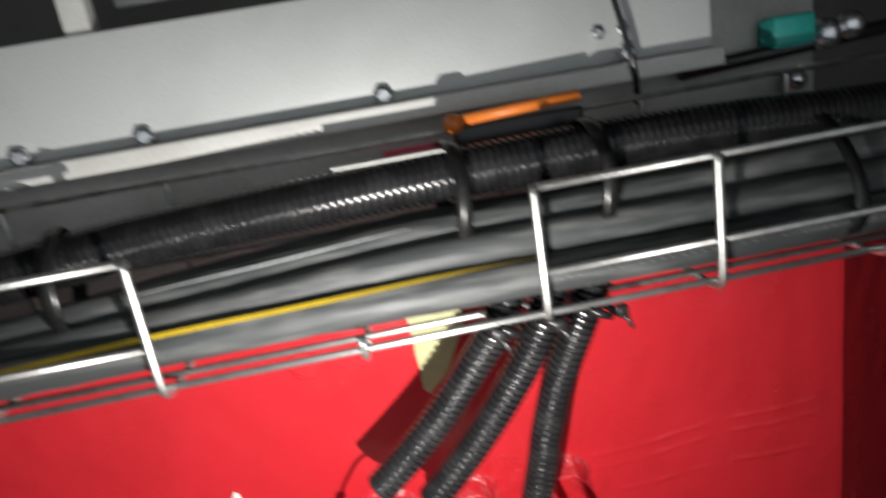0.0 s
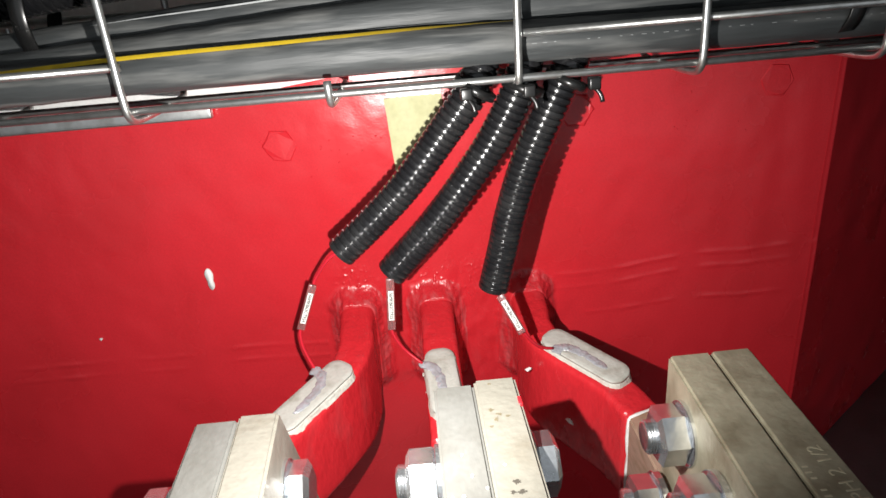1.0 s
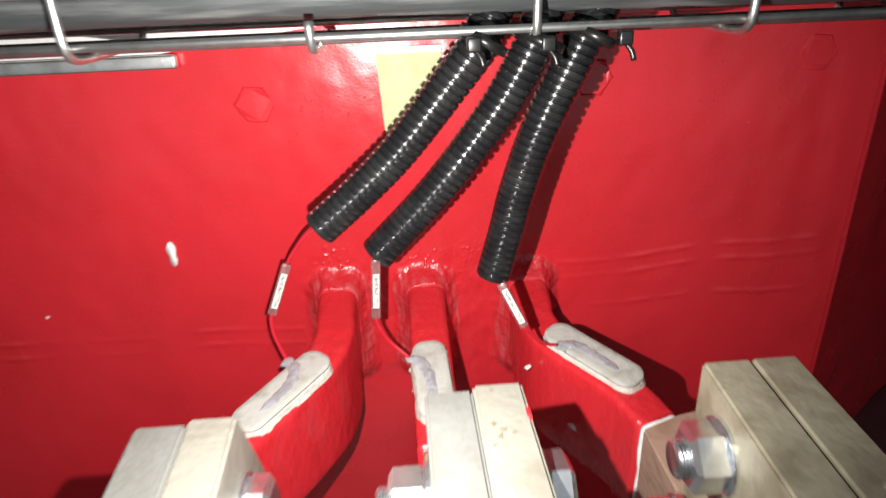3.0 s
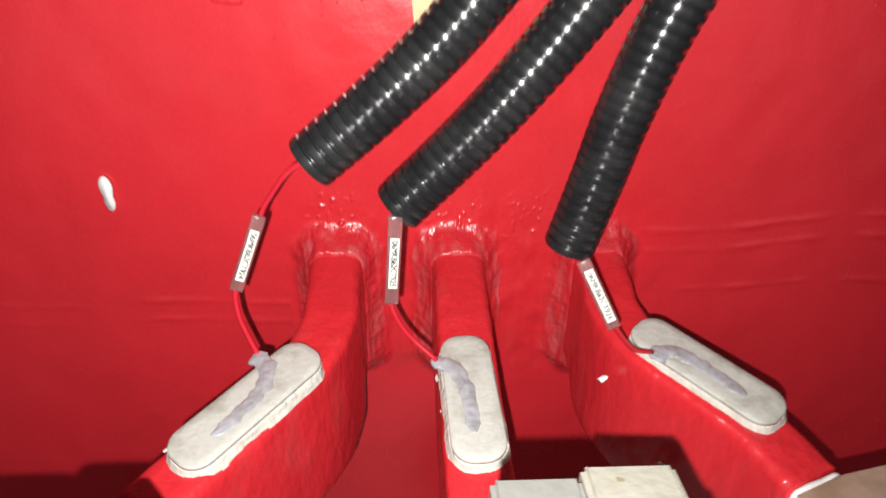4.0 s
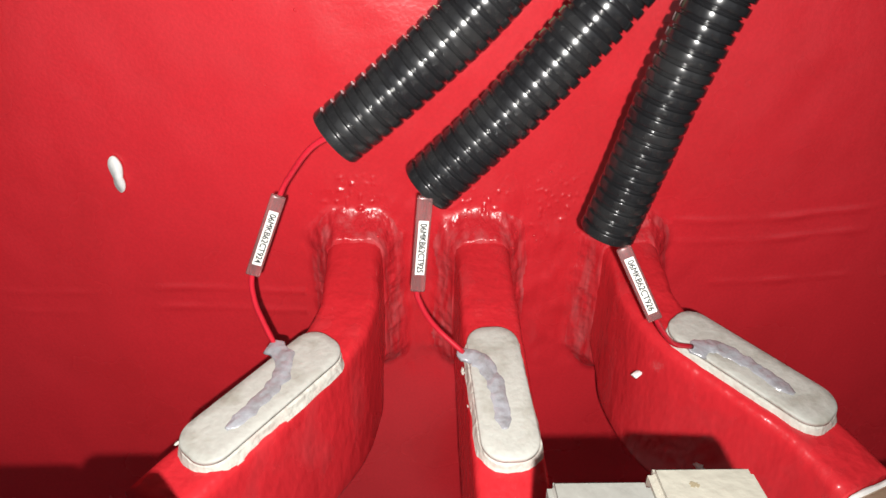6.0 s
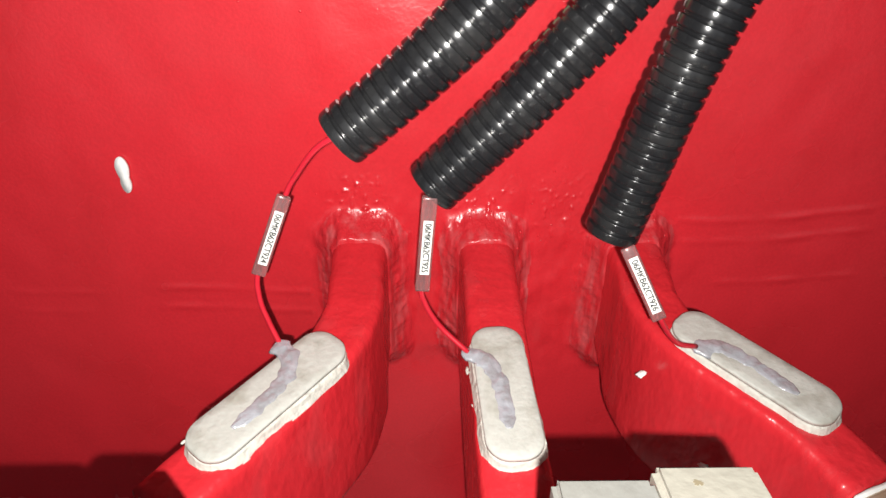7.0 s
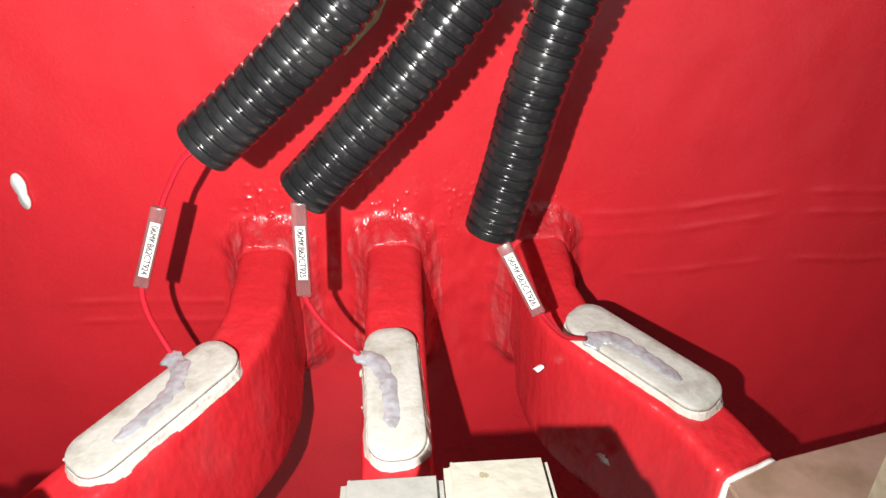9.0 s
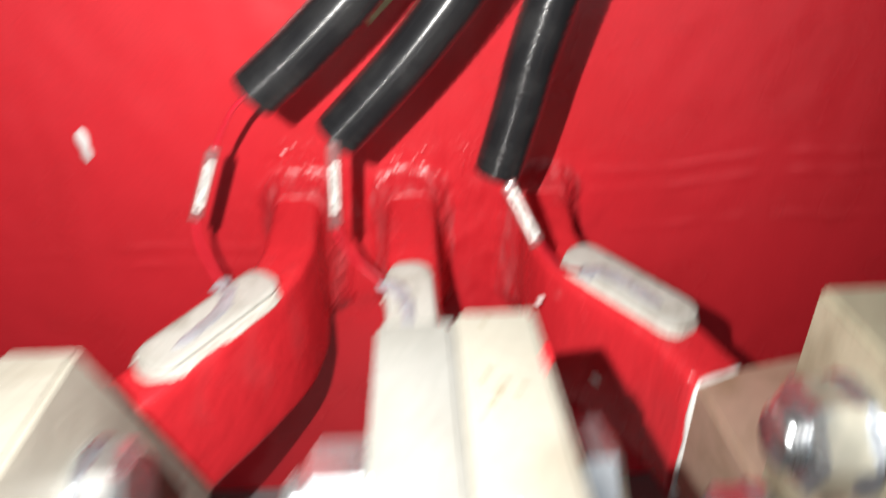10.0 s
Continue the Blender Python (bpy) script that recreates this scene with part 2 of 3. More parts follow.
def stations(lo, hi, dense_lo, dense_hi, coarse, fine):
    out, v = [], lo
    while v < hi - 1e-6:
        out.append(v)
        v += fine if dense_lo < v < dense_hi else coarse
    return out + [hi]


bm = bmesh.new()
X0, X1, Z0, Z1 = -0.45, 0.312, 0.991, 1.3965
XS, ZS = stations(X0, X1, -0.085, 0.125, 0.0022, 0.0007), stations(Z0, Z1, 1.14, 1.262, 0.0022, 0.0007)
NX, NZ = len(XS) - 1, len(ZS) - 1
grid = [[bm.verts.new((x, WALL + relief(x, z), z)) for x in XS] for z in ZS]
for j in range(NZ):
    for i in range(NX):
        face = bm.faces.new((grid[j][i], grid[j][i + 1], grid[j + 1][i + 1], grid[j + 1][i]))
        if 1.14 < ZS[j] < 1.25 and -0.09 < XS[i] < 0.13:
            face.material_index = int(0.06 < root_fillet(XS[i], ZS[j]))
rim = [grid[0][i] for i in range(NX + 1)] + [grid[j][NX] for j in range(1, NZ + 1)] + [grid[NZ][i] for i in range(NX - 1, -1, -1)] + [grid[j][0] for j in range(NZ - 1, 0, -1)]
back = [bm.verts.new((v.co.x, WALL + 0.012, v.co.z)) for v in rim]
rim = [bm.verts.new(v.co) for v in rim]
for k in range(len(rim)):
    j = (k + 1) % len(rim)
    bm.faces.new((rim[k], rim[j], back[j], back[k]))
bm.faces.new(back)
wall_back = part("wall_back", bm, M_RED)
wall_back.data.materials.append(M_FILLET)
tagged(wall_back, "glossy red painted steel wall with brush marks", "wall", kind="structure")

# the wall turns away at its edge
bm = bmesh.new()
bend = [(X1 - 0.004, WALL - 0.0003)]
for i in range(59):
    turn = radians(36 if i else 8)
    bend.append((bend[-1][0] + 0.005 * math.cos(turn), bend[-1][1] + 0.005 * math.sin(turn)))
pr = []
for j in range(50):
    z = Z0 + (Z1 - Z0) * j / 49
    row = []
    for i, (x, y) in enumerate(bend):
        w = relief(X1, z) * max(0.0, 1 - i / 8) + min(1.0, i / 8) * (0.0012 * noise.noise(Vector((x * 30, 5, z * 30))) - 0.0012 * 0.6 * math.exp(-((z - 1.231 - 0.1 * (x - X1)) / 0.003) ** 2))
        row.append(bm.verts.new((x, y + w, z)))
    pr.append(row)
for j in range(49):
    for i in range(59):
        bm.faces.new((pr[j][i], pr[j][i + 1], pr[j + 1][i + 1], pr[j + 1][i]))
more = bmesh.ops.extrude_face_region(bm, geom=bm.faces[:], use_keep_orig=True)
bmesh.ops.translate(bm, vec=(0, 0.008, 0), verts=[v for v in more["geom"] if isinstance(v, bmesh.types.BMVert)])
ob = part("wall_side", bm, M_RED, smooth=False)
tagged(ob, "red painted steel wall section turning away", "wall", kind="structure")

tagged(part("floor", box(-0.9, 0.9, -0.6, 1.0, 0.95, 0.99), M_FLOOR), "grey painted floor plate", "floor", kind="structure")
tagged(part("wall_upper", box(-0.45, 0.30, 0.5615, 0.574, 1.36, 1.560), M_LIGHTGREY), "pale grey steel plate behind the cables", "wall", kind="structure")
for nm, b in (("wall_north", (-0.9, 0.9, 1.0, 1.04, 0.95, 2.2)), 
              ("wall_west", (-0.94, -0.9, -0.64, 1.04, 0.95, 2.2)), ("wall_east", (0.9, 0.94, -0.64, 1.04, 0.95, 2.2)),
              ("ceiling", (-0.94, 0.94, -0.64, 1.04, 2.2, 2.24))):
    tagged(part(nm, box(*b), M_DARK), "dark enclosure wall of the machine room", "ceiling" if nm == "ceiling" else "wall", kind="structure")

band = [(-0.45, 1.3798), (-0.135, 1.3798), (-0.105, 1.3835), (-0.070, 1.3880), (-0.030, 1.3925), (-0.018, 1.3962), (-0.45, 1.3962)]
tagged(part("wall_band", plate(band, WALL - 0.0030, WALL - 0.0004), M_WHITE, smooth=False), "white painted strip along the wall's upper rim", "wall", kind="structure")
ragged = [(-0.008 + 0.0375 * k / 20, 1.3742 + 0.0012 * noise.noise(Vector((k * 0.9, 0, 0)))) for k in range(21)]
tagged(part("primer_edge", plate(ragged + [(0.0295, 1.3778), (-0.008, 1.3778)], WALL - 0.0030, WALL - 0.0022), M_WHITE, smooth=False), "ragged white paint edge over the primer", "paint patch", kind="structure")

# ---- wall details ----
outline = [(0.0290, 1.3775), (0.0305, 1.360), (0.012, 1.322), (-0.003, 1.308)]
outline += [(-0.0065 - 0.0032 * k / 9 + 0.0007 * noise.noise(Vector((k * 1.7, 0, 0))), 1.312 + 0.0615 * k / 9) for k in range(10)]
tagged(part("primer_patch", plate(outline, WALL - 0.0022, WALL - 0.0004), M_PRIMER, smooth=False), "bare yellow-green primer patch on the red wall", "paint patch", kind="structure")


drip = [(0.0034 * (1 - 0.30 * math.exp(-((math.sin(a) + 0.05) / 0.35) ** 2) - 0.16 * (math.sin(a) < 0)) * math.cos(a), 0.0088 * math.sin(a)) for a in (2 * math.pi * k / 36 for k in range(36))]
tagged(part("paint_spot", plate([(-0.1545 + u - 0.03 * w, 1.2520 + w) for u, w in drip], WALL - 0.0016, WALL), M_WHITE), "white elongated paint drip on the red wall", "paint spot")
fleck = [(0.0011 * math.cos(a), 0.0010 * math.sin(a) + 0.0002 * math.cos(2 * a)) for a in (2 * math.pi * k / 16 for k in range(16))]
tagged(part("paint_fleck", plate([(-0.248 + u, 1.210 + w) for u, w in fleck], WALL - 0.0012, WALL), M_WHITE), "tiny white paint fleck on the red wall", "paint spot")

for x, z in ((-0.085, 1.3475), (0.123, 1.354), (0.2645, 1.3625)):
    bm = hexagon((x, WALL + 0.003, z), (0, -1, 0), 0.0225, 0.0039, 0.0010)
    bmesh.ops.subdivide_edges(bm, edges=bm.edges[:], cuts=2)
    jitter(bm, 0.0010, 190, x)
    tagged(part("painted_bolt", bm, M_RED, smooth=False), "bolt head buried under thick red paint", "bolt", "painted bolts")

# ---- conductor bars ----


def bar_sweep(path, width, top, depth, mat, flare=True, wobble=0.0004, seed=0.0):
    """A flat bar on edge along a plan path, from its root in the wall; top(y) gives its upper edge."""
    bm, rings = bmesh.new(), []
    pts = spline([(x, y, 0) for x, y in path], 0.003)
    for k, p in enumerate(pts):
        d = (pts[min(k + 1, len(pts) - 1)] - pts[max(k - 1, 0)]).normalized()
        side = Vector((d.y, -d.x, 0))
        grow = max(0.0, 1 - (WALL - p.y) / 0.034) if flare else 0.0
        w, zt = width / 2 + 0.0018 * grow ** 2, top(p.y) + 0.0042 * grow ** 2
        zb, r = zt - depth, 0.0038 + 0.0050 * grow
        prof = []
        for cx, cz, a0 in ((w - r, zt - r, 0), (-(w - r), zt - r, 90), (-(w - r), zb + r, 180), (w - r, zb + r, 270)):
            prof += [(cx + r * math.cos(radians(a0 + q)), cz + r * math.sin(radians(a0 + q))) for q in (0, 30, 60, 90)]
        full = []
        for i, ((u0, z0), (u1, z1)) in enumerate(zip(prof, prof[1:] + prof[:1])):
            n = {3: 5, 7: 14, 11: 5, 15: 14}.get(i, 1)
            full += [(u0 + (u1 - u0) * q / n, z0 + (z1 - z0) * q / n) for q in range(n)]
        ring = []
        for u, z in full:
            v = Vector((p.x, p.y, 0)) + side * u + Vector((0, 0, z))
            v += wobble * noise.noise_vector(v * 70 + Vector((seed, 0, 0))) + 0.5 * wobble * noise.noise_vector(v * 220)
            ring.append(bm.verts.new(v))
        rings.append(ring)
    n = len(rings[0])
    for a, b in zip(rings, rings[1:]):
        for i in range(n):
            bm.faces.new((a[i], a[(i + 1) % n], b[(i + 1) % n], b[i]))
    bm.faces.new(rings[-1])
    bm.faces.new(rings[0])
    return bm


def top_at(y):
    return 1.2004 + (y - 0.42) * 0.18


BARS = (
    ("left", [(-0.0475, 0.548), (-0.0475, 0.520), (-0.0468, 0.497), (-0.0530, 0.474), (-0.0705, 0.4475), (-0.0890, 0.4235), (-0.1010, 0.4070)],
     [(-0.1010, 0.4070), (-0.1040, 0.398), (-0.1030, 0.3440)]),
    ("middle", [(0.0125, 0.548), (0.0126, 0.520), (0.0128, 0.490), (0.0132, 0.450), (0.0145, 0.405)],
     [(0.0145, 0.405), (0.0150, 0.390), (0.0160, 0.3530)]),
    ("right", [(0.0830, 0.548), (0.0830, 0.520), (0.0820, 0.500), (0.0890, 0.477), (0.1060, 0.4545), (0.1215, 0.4330), (0.1300, 0.4120)],
     [(0.1300, 0.4120), (0.1335, 0.398), (0.1345, 0.3600)]),
)
PADS = (((-0.0508, 0.4715), (-0.0908, 0.4210)), ((0.0112, 0.4765), (0.0145, 0.4180)), ((0.0862, 0.4815), (0.1268, 0.4335)))


def stadium(a, b, width, z_of, low, height, flare=0.0, ragged=0.0, corner=0.82):
    """A flat pad with rounded ends from a to b, between two heights over z_of(y); flare widens its foot."""
    a, b = Vector((*a, 0)), Vector((*b, 0))
    d = (b - a).normalized()
    s = Vector((d.y, -d.x, 0))
    hw, ln = width / 2, (b - a).length
    r = hw * corner
    edge = []
    for cx, cy, a0 in ((ln - r, hw - r, 0), (r, hw - r, 90), (r, -(hw - r), 180), (ln - r, -(hw - r), 270)):
        edge += [(cx + r * math.cos(radians(a0 + q)), cy + r * math.sin(radians(a0 + q))) for q in range(0, 91, 9)]
    edge = [tuple(Vector(edge[k]).lerp(Vector(edge[(k + 1) % len(edge)]), t / n)) for k in range(len(edge)) for n in (12 if (Vector(edge[k]) - Vector(edge[(k + 1) % len(edge)])).length > 0.004 else 1,) for t in range(n)]
    bm, loops = bmesh.new(), []
    for inset, h in ((-flare, low), (-flare * 0.35, low + (height - low) * 0.5), (0.0, height - 0.0005), (0.0005, height), (0.0035, height)):
        loop = []
        for u, w in edge:
            k = Vector((u - ln / 2, w, 0))
            out = Vector((max(abs(k.x) - (ln / 2 - hw), 0.0) * (1 if k.x > 0 else -1), k.y, 0)).normalized()
            q = a + d * (k.x + ln / 2) + s * k.y
            shift = inset - ragged * (1.2 * noise.noise(Vector((q.x * 150, q.y * 150, 3))) + 0.8 * noise.noise(Vector((q.x * 520, q.y * 520, h * 900)))) * (inset <= 0)
            q -= (d * out.x + s * out.y) * shift
            loop.append(bm.verts.new((q.x, q.y, z_of(q.y) + h)))
        loops.append(loop)
    n = len(edge)
    for p, q in zip(loops, loops[1:]):
        for i in range(n):
            bm.faces.new((p[i], p[(i + 1) % n], q[(i + 1) % n], q[i]))
    bm.faces.new(loops[-1])
    bm.faces.new(loops[0])
    return bm


def glue_run(points, z_of):
    """A flattened, lumpy run of clear glue with an uneven outline."""
    bm, rows = bmesh.new(), []
    line = spline([(x, y, 0) for x, y in points], 0.0006)
    for k, p in enumerate(line):
        d = (line[min(k + 1, len(line) - 1)] - line[max(k - 1, 0)]).normalized()
        s, f = Vector((d.y, -d.x, 0)), k / (len(line) - 1)
        wide = (0.0042 - 0.0012 * f) * min(1.0, 0.35 + 9 * f, 0.3 + 7 * (1 - f))
        row = []
        for i in range(11):
            u = i / 5 - 1
            q = p + s * u * wide * (1 + 0.5 * noise.noise(p * 260 + Vector((0, 0, 5 * (u > 0)))))
            h = (0.0008 - 0.0003 * f) * (1 - u * u) * (1 + 0.8 * noise.noise(q * 330)) + 0.0003 * noise.noise(q * 800)
            row.append(bm.verts.new((q.x, q.y, z_of(q.y) + 0.0050 + (max(0.0, h) if 0 < i < 10 else -0.0004))))
        rows.append(row)
    for a, b in zip(rows, rows[1:]):
        for i in range(10):
            bm.faces.new((a[i], a[i + 1], b[i + 1], b[i]))
        bm.faces.new((a[10], a[0], b[0], b[10]))
    bm.faces.new(rows[0])
    bm.faces.new(rows[-1])
    return bm


GLUE = ([(-0.0722, 0.4690), (-0.0662, 0.4585), (-0.0680, 0.4480), (-0.0735, 0.4390), (-0.0806, 0.4302)],
        [(-0.0020, 0.4635), (0.0060, 0.4595), (0.0106, 0.4500), (0.0118, 0.4400), (0.0127, 0.4293)],
        [(0.0860, 0.4640), (0.0960, 0.4650), (0.1040, 0.4600), (0.1097, 0.4526), (0.1171, 0.4425)])
PAD_THINGS = []
for (nm, path, bare), (pa, pb), glue in zip(BARS, PADS, GLUE):
    bar = thing("conductor_bar", "flat conductor bar wrapped and painted red, bare at its end", "conductor bar", "conductor bars")
    part("painted_body", bar_sweep(path, 0.0245, top_at, 0.066, M_LUMPY, seed=path[0][0] * 50), M_LUMPY, bar)
    if nm == "right":
        bm, ends = bmesh.new(), [(0.1196, 0.4062), (0.1405, 0.4142), (0.1900, 0.4230), (0.1900, 0.3615), (0.1200, 0.3605)]
        lo, hi = [bm.verts.new((x, y, 1.142)) for x, y in ends], [bm.verts.new((x, y, 1.1985 + 0.05 * max(0, x - 0.13))) for x, y in ends]
        bm.faces.new(lo), bm.faces.new(hi)
        for k in range(5):
            bm.faces.new((lo[k], lo[(k + 1) % 5], hi[(k + 1) % 5], hi[k]))
        bmesh.ops.bevel(bm, geom=bm.edges[:], offset=0.0012, segments=2, affect="EDGES")
        part("bare_lug", bm, M_BARE, bar, "bare copper lug behind the busbars", smooth=False)
    else:
        part("bare_end", bar_sweep(bare, 0.0190, lambda y: top_at(y) - 0.0022, 0.060, M_BARE, flare=False, wobble=0.00015), M_BARE, bar, "bare copper end")
    end, nxt = Vector((*path[-1], 0)), Vector((*path[-2], 0))
    if nm == "right":
        bm = bar_sweep([path[-1], tuple((end + (end - nxt).normalized() * 0.0014)[:2])], 0.0236, lambda y: top_at(y) - 0.0006, 0.0650, M_WHITE, flare=False, wobble=0.0009, seed=4)
        part("paint_edge", bm, M_WHITE, bar, "ragged white edge of the paint")
    pad = thing("sensor_pad", "cream resin pad glued on top of the red bar", "sensor pad", "sensor pads")
    PAD_THINGS.append(pad)
    part("skirt", stadium(pa, pb, 0.0208, top_at, -0.0012, 0.0030, flare=0.0011, ragged=0.00045), M_SKIRT, pad, "uneven pale filler round the pad", smooth=False)
    part("slab", stadium(pa, pb, 0.0200, top_at, 0.0034, 0.0050), M_PAD, pad)
    part("glue_run", glue_run(glue, top_at), M_GLUE, pad, "glossy clear glue run over the lead")

# crumbs of filler along the pads' edges
rnd = random.Random(12)
for pad, (pa, pb), count in zip(PAD_THINGS, PADS, (6, 5, 16)):
    a, b = Vector((*pa, 0)), Vector((*pb, 0))
    d = (b - a).normalized()
    s = Vector((d.y, -d.x, 0))
    for k in range(count):
        q = a + d * rnd.uniform(0.01, (b - a).length + 0.002) + s * (off := rnd.uniform(0.0112, 0.0121))
        drop = 0.0038 - math.sqrt(0.0038 ** 2 - (off - 0.00845) ** 2)
        bm = bmesh.new()
        bmesh.ops.create_icosphere(bm, subdivisions=2, radius=rnd.uniform(0.0004, 0.0010))
        for v in bm.verts:
            v.co = q + d * v.co.x * 1.9 + s * v.co.y * 0.6 + Vector((0, 0, top_at(q.y) - drop + v.co.z * 0.7))
        jitter(bm, 0.0003, 1500, k)
        part("filler_crumb", bm, M_SKIRT, pad, "pale crumb of filler")

# ---- corrugated conduits ----
RAD = 0.0098


def corrugated(points, radius, pitch, groove, sides=28):
    bm = bmesh.new()
    line = spline(points, pitch / 16)
    far = [0.0]
    for p, q in zip(line, line[1:]):
        far.append(far[-1] + (q - p).length)
    marks, k = [], 0
    while (k + 1) * pitch < far[-1]:
        marks += [((k + f) * pitch, radius - groove * g) for f, g in ((0.0, 1.0), (0.01, 0.95), (0.03, 0.10), (0.05, 0.02), (0.09, 0.0), (0.36, -0.03), (0.62, 0.0), (0.66, 0.02), (0.68, 0.10), (0.70, 0.95), (0.75, 1.0), (0.78, 0.95), (0.80, 0.66), (0.90, 0.66), (0.92, 0.95), (0.96, 1.0))]
        k += 1
    pts, rs, ways, j = [], [], [], 0
    for m, r in marks:
        while far[j + 1] < m:
            j += 1
        pts.append(line[j].lerp(line[j + 1], (m - far[j]) / (far[j + 1] - far[j])))
        rs.append(r)
        ways.append((line[min(j + 24, len(line) - 1)] - line[max(j - 24, 0)]).normalized())
    pts, rs, ways = pts[2:], rs[2:], ways[2:]
    rings = tube(bm, pts, rs, sides, caps=False, ways=ways)
    # the hollow inside of the mouth
    inner = []
    d = (pts[1] - pts[0]).normalized()
    for depth in (0.0, 0.018):
        ring = [bm.verts.new(pts[0] + d * depth + (v.co - pts[0]) * ((radius - groove - 0.0009) / radius)) for v in rings[0]]
        inner.append(ring)
    for i in range(sides):
        j = (i + 1) % sides
        bm.faces.new((rings[0][j], rings[0][i], inner[0][i], inner[0][j]))
        bm.faces.new((inner[0][j], inner[0][i], inner[1][i], inner[1][j]))
    bm.faces.new(inner[1])
    bm.faces.new(rings[-1])
    return bm


CONDUITS = (
    [(-0.0420, 0.4620, 1.2975), (-0.0205, 0.4640, 1.3150), (0.0020, 0.4650, 1.3360), (0.0255, 0.4640, 1.3640), (0.0405, 0.4620, 1.3830), (0.0480, 0.4640, 1.3960), (0.0530, 0.4700, 1.4060)],
    [(-0.0135, 0.4665, 1.2790), (0.0105, 0.4665, 1.3030), (0.0285, 0.4660, 1.3235), (0.0430, 0.4655, 1.3420), (0.0550, 0.4645, 1.3590), (0.0675, 0.4620, 1.3820), (0.0730, 0.4640, 1.3960), (0.0770, 0.4700, 1.4060)],
    [(0.0505, 0.4715, 1.2595), (0.0580, 0.4705, 1.2880), (0.0630, 0.4690, 1.3095), (0.0735, 0.4670, 1.3420), (0.0915, 0.4630, 1.3825), (0.0985, 0.4640, 1.3960), (0.1040, 0.4700, 1.4060)],
)
for pts in CONDUITS:
    c = thing("corrugated_conduit", "black corrugated plastic conduit hanging from the cable tray", "conduit", "hanging conduits")
    part("ribbed_tube", corrugated(pts, RAD, 0.0042, 0.0015), M_BLACK, c)
    p0, d = Vector(pts[0]), (Vector(pts[1]) - Vector(pts[0])).normalized()
    bm = bmesh.new()
    tube(bm, [p0 - d * 0.0003, p0 + d * 0.0016], RAD - 0.0004, 28, caps=False)
    tube(bm, [p0 - d * 0.0003, p0 + d * 0.0016], RAD - 0.0017, 28, caps=False)
    part("cut_end", bm, M_BLACK, c, "knife-cut mouth of the conduit")

# cable ties that hold the conduits to the tray
for x, z, lean, hx in ((0.0445, 1.3890, 0.55, -0.006), (0.0705, 1.3880, 0.40, 0.001), (0.0950, 1.3890, 0.45, 0.011)):
    tie = thing("cable_tie", "black nylon cable tie round a conduit and tray wire", "cable tie", "conduit ties")
    bm, rows = bmesh.new(), []
    along = Vector((math.sin(lean), 0, math.cos(lean)))
    across = Vector((math.cos(lean), 0, -math.sin(lean)))
    for k in range(32):
        a = 2 * math.pi * k / 32
        out = across * math.cos(a) + Vector((0, math.sin(a), 0))
        p = Vector((x, 0.4570, z)) + across * 0.0112 * math.cos(a) + Vector((0, 0.0165 * math.sin(a), 0))
        rows.append([bm.verts.new(p + along * e + out * h) for e, h in ((-0.0022, 0.0), (-0.0020, 0.0011), (0.0020, 0.0011), (0.0022, 0.0))])
    for a, b in zip(rows, rows[1:] + rows[:1]):
        for i in range(4):
            bm.faces.new((a[i], a[(i + 1) % 4], b[(i + 1) % 4], b[i]))
    part("strap", bm, M_TIE, tie)
    part("head", box(x + hx - 0.0032, x + hx + 0.0032, 0.4385, 0.4440, z - 0.0035, z + 0.0030, 0.0010), M_TIE, tie)
    part("tail", rod([(x + hx, 0.4415, z - 0.002), (x + hx + 0.003, 0.4395, z - 0.006), (x + hx + 0.004, 0.4390, z - 0.010)], 0.0013, 8, 0.002), M_TIE, tie)

# ---- sensor leads and their markers ----
LEADS = (
    ([(-0.0380, 0.4630, 1.3000), (-0.0500, 0.467, 1.2930), (-0.0600, 0.4735, 1.2800), (-0.0646, 0.4746, 1.2720), (-0.0761, 0.4712, 1.2459), (-0.0775, 0.4705, 1.2330), (-0.0752, 0.4700, 1.2225), (-0.0718, 0.4685, 1.2135)],
     (-0.0646, 0.4726, 1.2725), (-0.0755, 0.4690, 1.2457), "06MKB62CT924"),
    ([(-0.0110, 0.4630, 1.2860), (-0.0138, 0.4600, 1.2790), (-0.0171, 0.4630, 1.2444), (-0.0160, 0.4650, 1.2340), (-0.0105, 0.4660, 1.2230), (0.0000, 0.4625, 1.2135)],
     (-0.0141, 0.4588, 1.2785), (-0.0168, 0.4610, 1.2440), "06MKB62CT925"),
    ([(0.0515, 0.4715, 1.2640), (0.0535, 0.4660, 1.2590), (0.0646, 0.4550, 1.2387), (0.0700, 0.4560, 1.2290), (0.0780, 0.4600, 1.2190), (0.0880, 0.4645, 1.2140)],
     (0.0538, 0.4606, 1.2585), (0.0650, 0.4524, 1.2368), "06MKB62CT926"),
)
